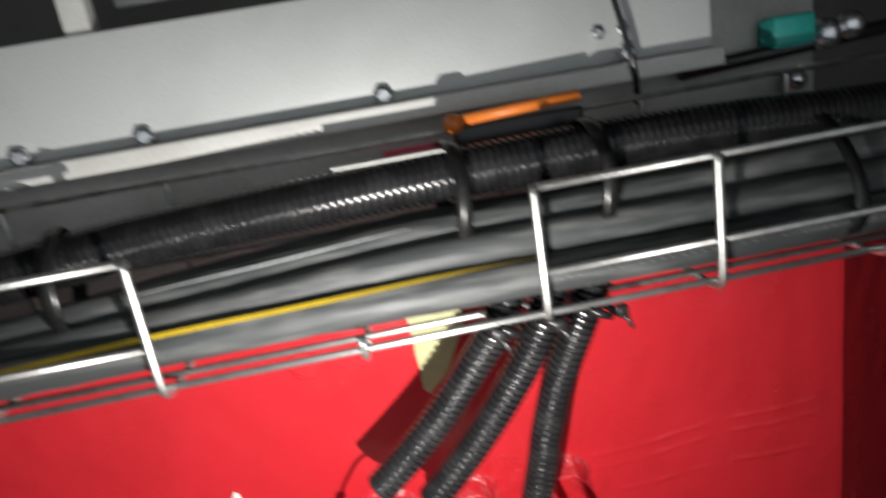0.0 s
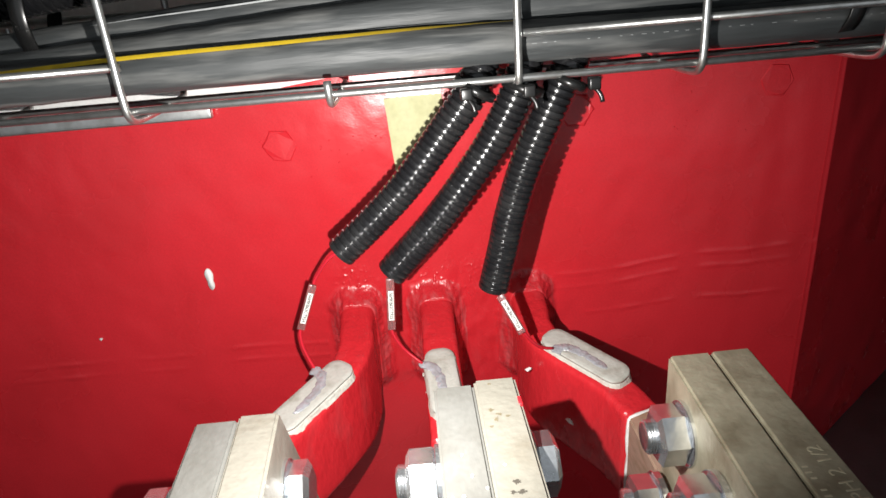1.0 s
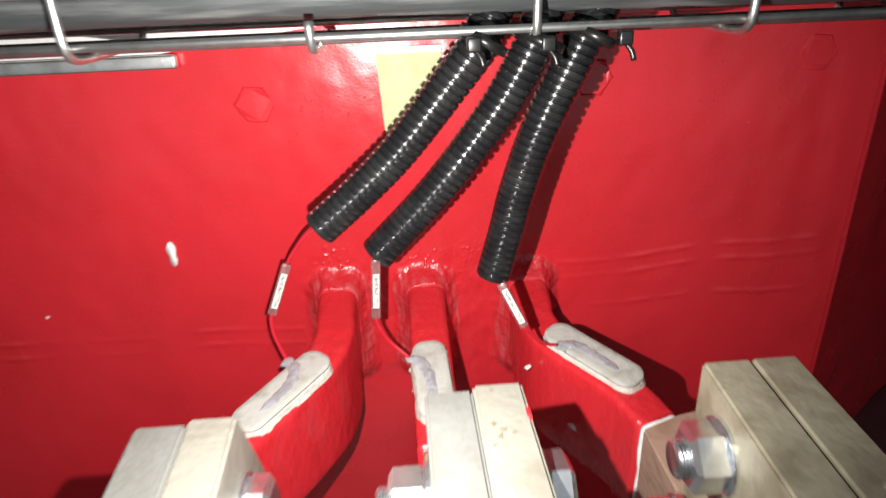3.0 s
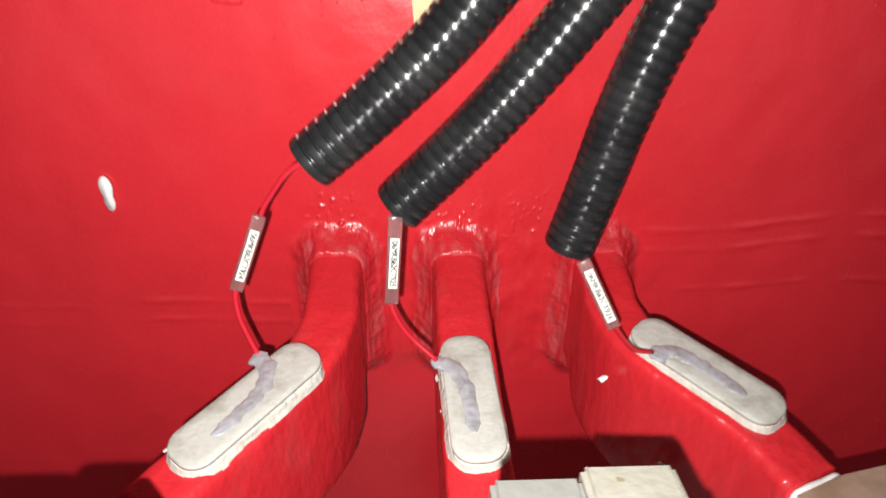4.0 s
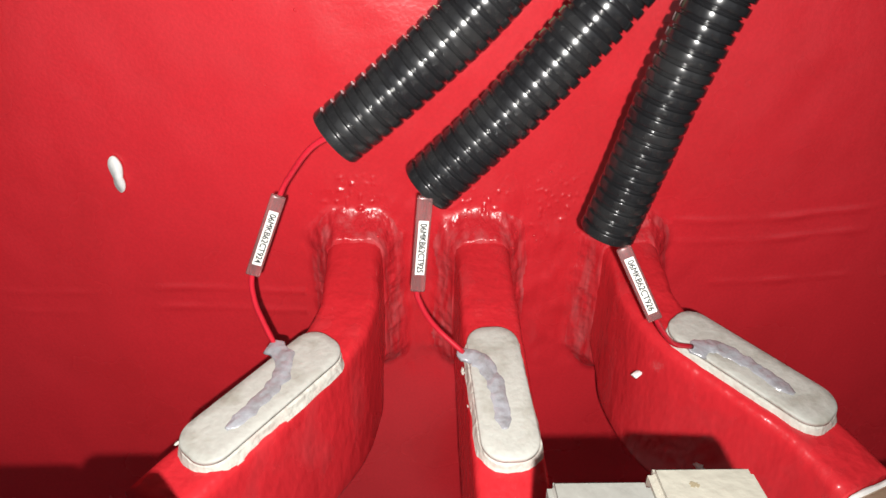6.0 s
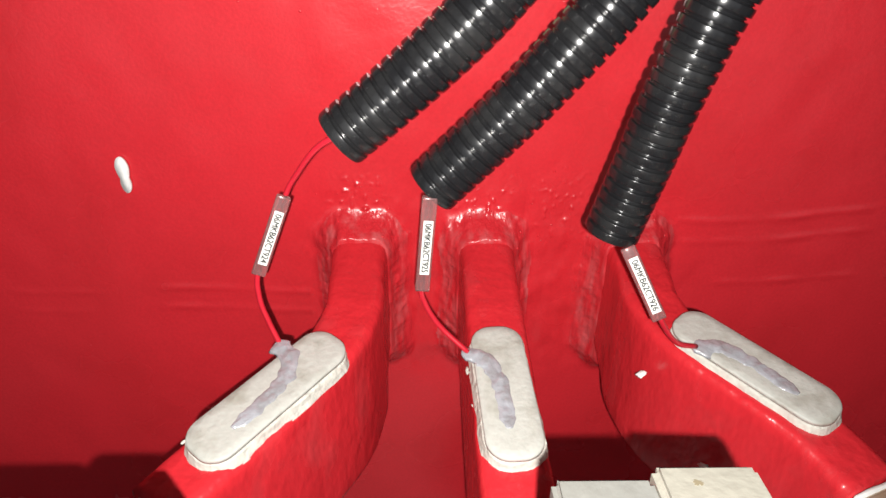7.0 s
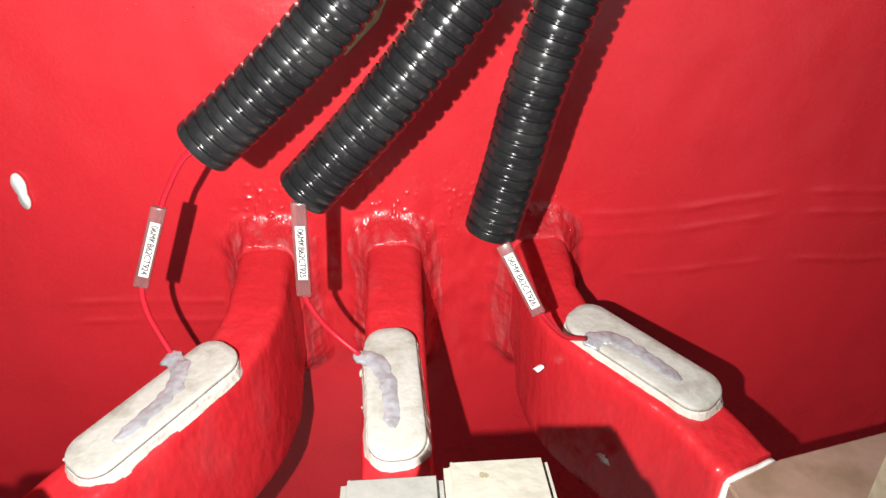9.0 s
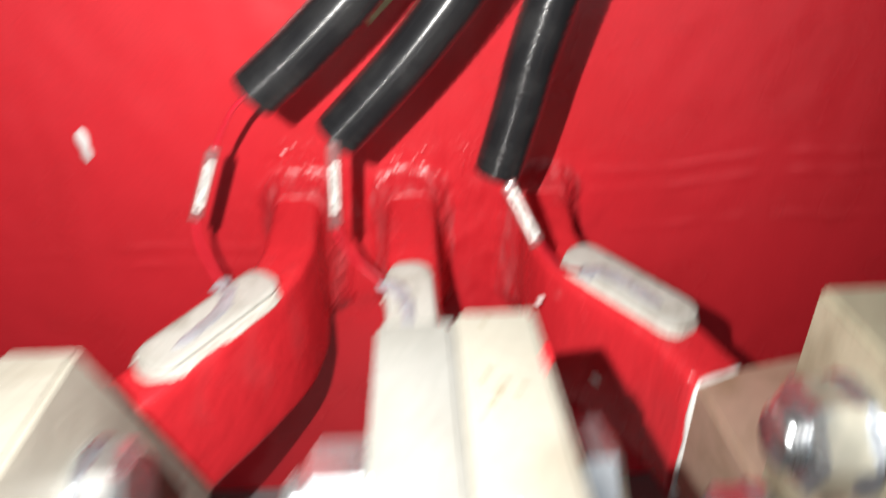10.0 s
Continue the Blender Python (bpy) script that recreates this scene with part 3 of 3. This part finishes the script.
for pts, a, b, text in LEADS:
    tagged(part("sensor_lead", rod(pts, 0.00105, 8, 0.0025), M_LEAD), "thin red sensor wire from conduit to pad", "wire", "sensor leads")
    a, b = Vector(a), Vector(b)
    down = (b - a).normalized()
    face = (Vector((0.0, 0.27, 1.36)) - (a + b) / 2).normalized()
    face = (face - face.dot(down) * down).normalized()
    m = Matrix((down, face.cross(down), face)).transposed().to_4x4()
    m.translation = (a + b) / 2 + face * 0.0010
    mark = thing("wire_marker", "clear pink sleeve with a white printed cable label", "wire marker", "wire markers")
    mark.matrix_world = m
    ln = (b - a).length
    bm = box(-ln / 2 - 0.0012, ln / 2 + 0.0012, -0.0026, 0.0025, -0.0011, 0.0012, 0.0006)
    part("sleeve", bm, M_SLEEVE, mark, "clear pinkish plastic sleeve")
    tag = part("label_strip", box(0.0005 - 0.0106, 0.0005 + 0.0106, -0.0015, 0.0017, 0.0010, 0.0013), M_LABEL, mark, "white paper label strip", smooth=False)
    for shift, lift in ((-0.00005, 0.00136), (0.00007, 0.00139)):
        writing(text, 0.0031, M_INK, tag, pose(0.0005 + shift, 0.00005 - shift, lift), length=0.0192)

# ---- clamp blocks with bolts ----


def clamp(x0, xm, x1, back, front, top, low, drift, mats, slant, left, right, label):
    """Two busbars side by side on edge, drawn together by bolts."""
    blk = thing("busbar_clamp", label, "busbar", "busbar pairs")
    for a, b, mat, lift, set_back in ((x0, xm - 0.0001, mats[0], 0.0, 0.0), (xm + 0.0001, x1, mats[1], 0.0003, 0.0025 if x1 < 0.1 else 0.0)):
        bm = bmesh.new()
        ends = [(back + set_back, top + lift), (front, top + lift), (front, low), (back + set_back + slant, low)]
        vs = [[bm.verts.new((x + (drift if y < back - 0.05 else 0), y, z)) for y, z in ends] for x in (a, b)]
        bm.faces.new(vs[0])
        bm.faces.new(vs[1])
        for k in range(4):
            bm.faces.new((vs[0][k], vs[0][(k + 1) % 4], vs[1][(k + 1) % 4], vs[1][k]))
        bmesh.ops.bevel(bm, geom=bm.edges[:], offset=0.0013, segments=3, affect="EDGES")
        part("bar", bm, mat, blk, smooth=False)
    for side, x, sites, studs in ((-1, x0, left, True), (1, x1, right, False)):
        for y, z in sites:
            x += drift * (back - y) / (back - front)
            bm = bmesh.new()
            tube(bm, [Vector((x - side * 0.001, y, z)), Vector((x + side * 0.0018, y, z)), Vector((x + side * 0.0022, y, z))], [0.0150, 0.0150, 0.0146], 32)
            part("washer", bm, M_ZINC, blk, smooth=False)
            if studs:
                part("nut", hexagon((x + side * 0.0022, y, z), (side, 0, 0), 0.0240, 0.0128, 0.0018), M_ZINC, blk, "zinc-plated hexagon nut", smooth=False)
                bm = bmesh.new()
                pts = [Vector((x + side * (0.0140 + 0.0004 * k), y, z)) for k in range(15)]
                tube(bm, pts, [0.0078 if k % 3 else 0.0071 for k in range(13)] + [0.0070, 0.0060], 24)
                part("bolt_end", bm, M_ZINC, blk)
            else:
                part("bolt_head", hexagon((x + side * 0.0022, y, z), (side, 0, 0), 0.0240, 0.0098, 0.0022), M_ZINC, blk, "zinc-plated hexagon bolt head", smooth=False)
    return blk


clamp(-0.1030, -0.0835, -0.0648, 0.3498, 0.06, 1.2660, 1.165, 0.0175, (M_BAR, M_BAR_PALE), 0.045, [(0.309, 1.248)], [(0.336, 1.233)],
      "pair of tinned busbars bolted together")
middle = clamp(0.0076, 0.0262, 0.0457, 0.3512, 0.06, 1.2720, 1.165, 0.004, (M_BAR, M_BAR_PALE), 0.0, [(0.319, 1.247), (0.275, 1.240)], [(0.319, 1.250), (0.275, 1.247)],
               "pair of worn tinned busbars with paint flecks")
rnd = random.Random(21)
specks = [(0.017, 0.304), (0.014, 0.297), (0.020, 0.292), (0.025, 0.285), (0.012, 0.282), (0.016, 0.282), (0.012, 0.277), (0.016, 0.276), (0.033, 0.296), (0.022, 0.270), (0.014, 0.268)]
for x, y in specks:
    bm = bmesh.new()
    tube(bm, [Vector((x, y, 1.2717)), Vector((x, y, 1.27245))], rnd.uniform(0.0004, 0.0007), 11)
    part("paint_speck", bm, M_WHITE, middle, "white paint speck", smooth=False)


def smudge(x, y, z, size, seed, mat, label, name):
    """A thin crust with a ragged outline on a bar's upper face."""
    bm = bmesh.new()
    rim = []
    for k in range(30):
        a = 2 * math.pi * k / 30
        r = size * (0.9 + 1.0 * noise.noise(Vector((2.6 * math.cos(a), 2.6 * math.sin(a), seed))) + 0.5 * noise.noise(Vector((8 * math.cos(a), 8 * math.sin(a), seed))))
        rim.append(Vector((x + r * math.cos(a), y + 0.8 * r * math.sin(a), z)))
    lo, hi = [bm.verts.new(v - Vector((0, 0, 0.0005))) for v in rim], [bm.verts.new(v + Vector((0, 0, 0.00015))) for v in rim]
    bm.faces.new(hi)
    for k in range(30):
        bm.faces.new((lo[k], lo[(k + 1) % 30], hi[(k + 1) % 30], hi[k]))
    part(name, bm, mat, middle, label, smooth=False)


for k, (x, y, r) in enumerate(((0.0358, 0.2865, 0.0014), (0.0340, 0.2815, 0.0011), (0.0372, 0.2812, 0.0013), (0.0352, 0.2772, 0.0010), (0.0380, 0.2770, 0.0013))):
    smudge(x, y, 1.2723, r, k * 3.1, M_STAIN, "dark tar spot", "tar_spot")
for k, (x, y, r) in enumerate(((0.0318, 0.3300, 0.0013), (0.0352, 0.3268, 0.0011), (0.0334, 0.3235, 0.0012), (0.0385, 0.3250, 0.0009), (0.0309, 0.3190, 0.0008), (0.0335, 0.3490, 0.0008))):
    smudge(x, y, 1.2723, r, 20 + k * 2.3, M_CRUST, "brown crusted smear", "grime")
part("paint_smear", box(0.0442, 0.0462, 0.332, 0.338, 1.2690, 1.2725, 0.0006), M_LUMPY, middle, "smear of red paint on the edge")
b3 = clamp(0.1222, 0.1425, 0.1620, 0.3630, 0.06, 1.2690, 1.165, -0.015, (M_BAR_DULL, M_BAR_DULL), 0.0, [(0.335, 1.2450), (0.293, 1.2420), (0.348, 1.192)], [],
           "pair of tinned busbars stamped with letters")

# stamped marks on the top of the outer bar
writing("PH 2 1/2", 0.0080, M_STAMP, b3, Matrix.Translation((0.1515, 0.279, 1.2694)) @ pose(0, 0, 0, 0, 0, 93), "stamping", 0.0001, bold=-0.008)
for k in range(8):
    if k != 4:
        y = 0.262 + 0.0029 * k
        part("stamped_bar", box(0.1405 + 0.0004 * (k % 2), 0.1430, y, y + 0.0008, 1.2691, 1.26945), M_STAMP, b3, smooth=False)

# ---- cable tray ----
tray = thing("wire_cable_tray", "galvanised wire mesh cable tray with cut side wires", "cable tray")
TY, TB, Z_LOW, Z_MID, Z_TOP = 0.4447, 0.530, 1.3942, 1.4165, 1.4625
POSTS = (-0.333, -0.235, -0.1367, 0.0664, 0.1632, 0.2612, 0.359, 0.457)
ENDS = (-0.45, 0.52)
for a, b in (((ENDS[0], TY, Z_LOW), (ENDS[1], TY, Z_LOW)), ((ENDS[0], TY, Z_MID), (-0.1355, TY, Z_MID)), ((0.0660, TY, Z_MID), (ENDS[1], TY, Z_MID)),
             ((ENDS[0], TY, Z_TOP), (-0.1355, TY, Z_TOP)), ((0.0655, TY, Z_TOP), (ENDS[1], TY, Z_TOP)),
             ((ENDS[0], 0.470, 1.3905), (ENDS[1], 0.470, 1.3905)), ((ENDS[0], 0.50, 1.3905), (ENDS[1], 0.50, 1.3905)),
             ((ENDS[0], TB, Z_LOW), (ENDS[1], TB, Z_LOW)), ((ENDS[0], TB, 1.490), (ENDS[1], TB, 1.490)), ((ENDS[0], TB, 1.440), (ENDS[1], TB, 1.440))):
    part("long_wire", straight(a, b, 0.0020), M_WIRE, tray)
for x in POSTS:
    pts = [(x, TY - 0.0035, Z_TOP + 0.001), (x, TY - 0.0035, 1.43), (x, TY - 0.0035, 1.400), (x, TY - 0.001, 1.3915), (x, TY + 0.008, 1.3885), (x, 0.48, 1.3880), (x, TB - 0.006, 1.3885), (x, TB + 0.001, 1.393), (x, TB + 0.0032, 1.404), (x, TB + 0.0032, 1.491)]
    part("cross_wire", rod(pts, 0.0021, 10, 0.003), M_WIRE, tray)
stub = [(-0.0325, TY - 0.0035, 1.4015), (-0.0325, TY - 0.0035, 1.398), (-0.0325, TY - 0.001, 1.3905), (-0.0325, TY + 0.008, 1.3885), (-0.0325, 0.48, 1.388), (-0.0325, TB, 1.3885)]
part("cross_wire", rod(stub, 0.0021, 10, 0.003), M_WIRE, tray)

# ---- cables in the tray ----


def cable(points, radius, label, stripe=None, mat=M_CABLE, ring=False):
    c = thing("cable", label, "cable", "cables in the tray")
    if ring:
        part("sheath", corrugated(points, radius, 0.0046, 0.0016, 24), M_BLACK, c)
    else:
        bm = rod(points, radius, 24, 0.005)
        jitter(bm, 0.0007, 55, radius * 900)
        part("sheath", bm, mat, c)
    if stripe:
        mat, ang, wide, span, slope = stripe
        bm = bmesh.new()
        pts = [p for p in spline(points, 0.006) if span[0] < p.x < span[1]]
        rows = []
        for k, p in enumerate(pts):
            tw = ang + slope * p.x + 0.06 * math.sin(p.x * 30)
            ws = wide * min(1.0, 0.15 + (p.x - span[0]) * 14, 0.15 + (span[1] - p.x) * 14)
            rows.append([bm.verts.new(p + (radius + 0.0008) * Vector((0, -math.cos(tw + q), math.sin(tw + q)))) for q in (-ws, 0, ws)])
        for a, b in zip(rows, rows[1:]):
            for i in range(2):
                bm.faces.new((a[i], a[i + 1], b[i + 1], b[i]))
        part("stripe", bm, mat, c)
    return c


def run(y, z, sag, lean=0.0):
    return [(x, y + lean * x, z + sag * min(0.0, x + 0.02) + 0.0015 * math.sin(x * 11 + z * 300)) for x in (-0.45, -0.33, -0.21, -0.10, 0.0, 0.10, 0.20, 0.30, 0.40, 0.52)]


cabled = cable(run(0.4600, 1.4105, 0.00), 0.0108, "thick black power cable with a worn yellow stripe", (M_YELLOW, 1.12, 0.13, (-0.27, 0.075), 2.2))
rnd = random.Random(8)
for k in range(34):
    x = 0.075 + 0.0058 * k
    if rnd.random() < 0.6:
        part("print_dash", box(x, x + rnd.uniform(0.0008, 0.0026), 0.4489, 0.4496, 1.4103, 1.41065), M_MARK, cabled, smooth=False)
cable(run(0.4720, 1.4265, 0.05), 0.0108, "thick dusty black power cable in the wire tray")
cable(run(0.4860, 1.4395, 0.08), 0.0105, "black power cable with white printed line", (M_PRINT, 0.75, 0.05, (-0.16, 0.01), 0.4))
cable(run(0.5080, 1.4370, 0.10), 0.0120, "black power cable at the back of the tray")
cable([(-0.45, 0.500, 1.424), (-0.30, 0.499, 1.446), (-0.163, 0.497, 1.4615), (-0.035, 0.497, 1.4675), (0.06, 0.497, 1.4690), (0.15, 0.497, 1.4690), (0.26, 0.498, 1.4640), (0.40, 0.500, 1.456), (0.52, 0.502, 1.450)], 0.0150, "thick black corrugated conduit lying on the cables", ring=True)

for x, yc, zc, long_, tilt in ((0.030, 0.4880, 1.4590, 0.0300, 62), (0.110, 0.4870, 1.4560, 0.0320, 62), (0.245, 0.4835, 1.4355, 0.0450, 44), (-0.190, 0.4880, 1.4500, 0.0290, 62)):
    tie = thing("bundle_tie", "wide black strap round the cable bundle", "cable tie", "bundle ties")
    ct, st = math.cos(radians(tilt)), math.sin(radians(tilt))
    loop = []
    for k in range(41):
        a = 2 * math.pi * k / 40
        u, w = long_ * math.cos(a), 0.0245 * math.sin(a)
        loop.append((Vector((x + 0.004 * math.sin(a), yc + u * ct - w * st, zc + u * st + w * ct)), Vector((0, math.cos(a) * ct - math.sin(a) * st, math.cos(a) * st + math.sin(a) * ct))))
    bm, rows = bmesh.new(), []
    for p, out in loop[:-1]:
        rows.append([bm.verts.new(p + Vector((e, 0, 0)) + out * h) for e, h in ((-0.0042, 0.0), (-0.0038, 0.0012), (0.0038, 0.0012), (0.0042, 0.0))])
    for a, b in zip(rows, rows[1:] + rows[:1]):
        for i in range(4):
            bm.faces.new((a[i], a[(i + 1) % 4], b[(i + 1) % 4], b[i]))
    part("strap", bm, M_TIE, tie)
    p = loop[24][0]
    part("buckle", box(x - 0.006, x + 0.006, p.y - 0.003, p.y + 0.003, p.z - 0.004, p.z + 0.004, 0.001), M_TIE, tie)

# ---- grey panel above ----
panel = thing("grey_panel", "pale grey sheet steel panel with folded lower lip", "panel")
part("sheet", box(-0.42, 0.225, 0.556, 0.560, 1.512, 1.582, 0.001), M_GREY, panel)
part("lip", box(-0.42, 0.225, 0.540, 0.5555, 1.500, 1.5115, 0.0015), M_LIGHTGREY, panel)
for x in (-0.224, -0.148, 0.003, 0.165):
    part("bolt", hexagon((x, 0.5555, 1.517), (0, -1, 0), 0.011, 0.006), M_ZINC, panel, smooth=False)

tagged(part("hanging_wire", rod([(0.150, 0.548, 1.584), (0.152, 0.540, 1.560), (0.158, 0.537, 1.530), (0.163, 0.538, 1.505), (0.166, 0.545, 1.485)], 0.0021, 8), M_BLACK),
       "thin black wire hanging over the grey panel", "wire")
for x in (0.147, 0.164):
    tagged(part("panel_screw", hexagon((x, 0.5562, 1.533), (0, -1, 0), 0.008, 0.004), M_ZINC, smooth=False), "small dark screw in the grey panel", "screw", "panel screws")
post = thing("panel_post", "narrow folded steel post beside the panel", "post")
part("web", box(-0.180, -0.164, 0.5605, 0.5750, 1.5605, 1.66, 0.001), M_LIGHTGREY, post)
rear = thing("rear_panel", "dim grey louvred panel behind the grey sheet", "panel")
part("sheet", box(-0.16, -0.03, 0.600, 0.604, 1.60, 1.70, 0.001), M_LIGHTGREY, rear)

# orange plug and printed label on the bundle
plug = thing("orange_plug", "orange capped plug lying on the cable bundle", "plug")
part("sleeve", straight((0.044, 0.514, 1.4960), (0.118, 0.516, 1.4990), 0.0034, 14), M_ORANGE, plug)
bm = bmesh.new()
bmesh.ops.create_uvsphere(bm, u_segments=16, v_segments=10, radius=0.0060, matrix=Matrix.Translation((0.040, 0.512, 1.4950)))
part("cap", bm, M_ORANGE, plug)
part("socket", box(0.040, 0.120, 0.515, 0.530, 1.474, 1.4925, 0.002), M_TIE, plug, "black socket body")
lab = thing("conduit_label", "white cable label with a crimson band", "label")
part("card", box(-0.034, 0.030, 0.4920, 0.5030, 1.4826, 1.4840, 0.0004), M_LABEL, lab, smooth=False)
part("band", box(-0.004, 0.030, 0.5032, 0.5060, 1.4815, 1.4875, 0.0004), M_CRIMSON, lab, smooth=False)
fit_ = thing("pipe_fitting", "teal plastic pipe fitting with two chrome cap nuts", "pipe fitting")
part("body", box(0.259, 0.288, 0.540, 0.560, 1.5040, 1.5240, 0.003), M_TEAL, fit_)
for x, z, r in ((0.299, 1.508, 0.0105), (0.316, 1.511, 0.0095)):
    bm = bmesh.new()
    bmesh.ops.create_uvsphere(bm, u_segments=20, v_segments=12, radius=r, matrix=Matrix.Translation((x, 0.548, z)))
    part("cap_nut", bm, M_ZINC, fit_)
part("pipe", straight((0.20, 0.552, 1.4985), (0.40, 0.552, 1.5085), 0.005, 12), M_TIE, fit_)
tagged(part("flat_rail", box(0.133, 0.45, 0.5385, 0.5425, 1.4625, 1.4700, 0.0008), M_LIGHTGREY), "pale flat steel rail behind the tray", "rail")
bm = bmesh.new()
bmesh.ops.create_uvsphere(bm, u_segments=16, v_segments=10, radius=0.0075, matrix=Matrix.Translation((0.279, 0.550, 1.4815)))
tagged(part("cap_screw", bm, M_ZINC), "bright domed screw on the plate", "screw")
tagged(part("edge_trim", box(-0.45, -0.125, 0.5385, 0.5440, 1.3715, 1.3795, 0.0012), M_WIRE), "dull steel trim along the red wall's top edge", "trim", kind="structure")

# beads of dried paint
bm = bmesh.new()
rnd = random.Random(4)
for k in range(120):
    if k >= 75:
        x, z = rnd.gauss(rnd.choice((-0.052, -0.022, -0.085, 0.12, 0.2)), 0.007), rnd.gauss(1.340, 0.008)
    elif k < 50:
        xc = (-0.0475, 0.0126, 0.0832, 0.05)[k % 4]
        x, z = rnd.gauss(xc, 0.010), 1.2235 + rnd.gauss(0.007, 0.009)
    else:
        x, z = rnd.uniform(-0.3, 0.3), rnd.choice((rnd.uniform(1.14, 1.37), rnd.gauss(1.345, 0.015)))
    r = rnd.uniform(0.0003, 0.0008)
    bmesh.ops.create_icosphere(bm, subdivisions=2, radius=r, matrix=Matrix.Translation((x, WALL + relief(x, z) + r * 0.35, z)))
tagged(part("paint_beads", bm, M_RED), "tiny beads and runs of dried red paint", "paint beads", kind="stuff")

# chips in the paint of the bars
for (x, y, z), size, seed in (((0.0708, 0.4712, 1.1945), 0.0012, 2.0), ((0.0949, 0.4488, 1.1664), 0.0030, 7.0)):
    face = Vector((-0.76, -0.65, 0.0))
    bm = bmesh.new()
    side = Vector((0.65, -0.76, 0.0))
    vs = []
    for k in range(18):
        a = 2 * math.pi * k / 18
        r = size * (1 + 1.1 * noise.noise(Vector((4.3 * math.cos(a), 4.3 * math.sin(a), seed))))
        vs.append(Vector((x, y, z)) + side * r * math.cos(a) + Vector((0, 0, 0.55 * r * math.sin(a))))
    a_, b_ = [bm.verts.new(v + face * 0.0010) for v in vs], [bm.verts.new(v - face * 0.003) for v in vs]
    bm.faces.new(a_)
    for k in range(18):
        bm.faces.new((a_[k], a_[(k + 1) % 18], b_[(k + 1) % 18], b_[k]))
    tagged(part("paint_chip", bm, M_WHITE), "white chip where the red paint is missing", "paint chip", "paint chips")
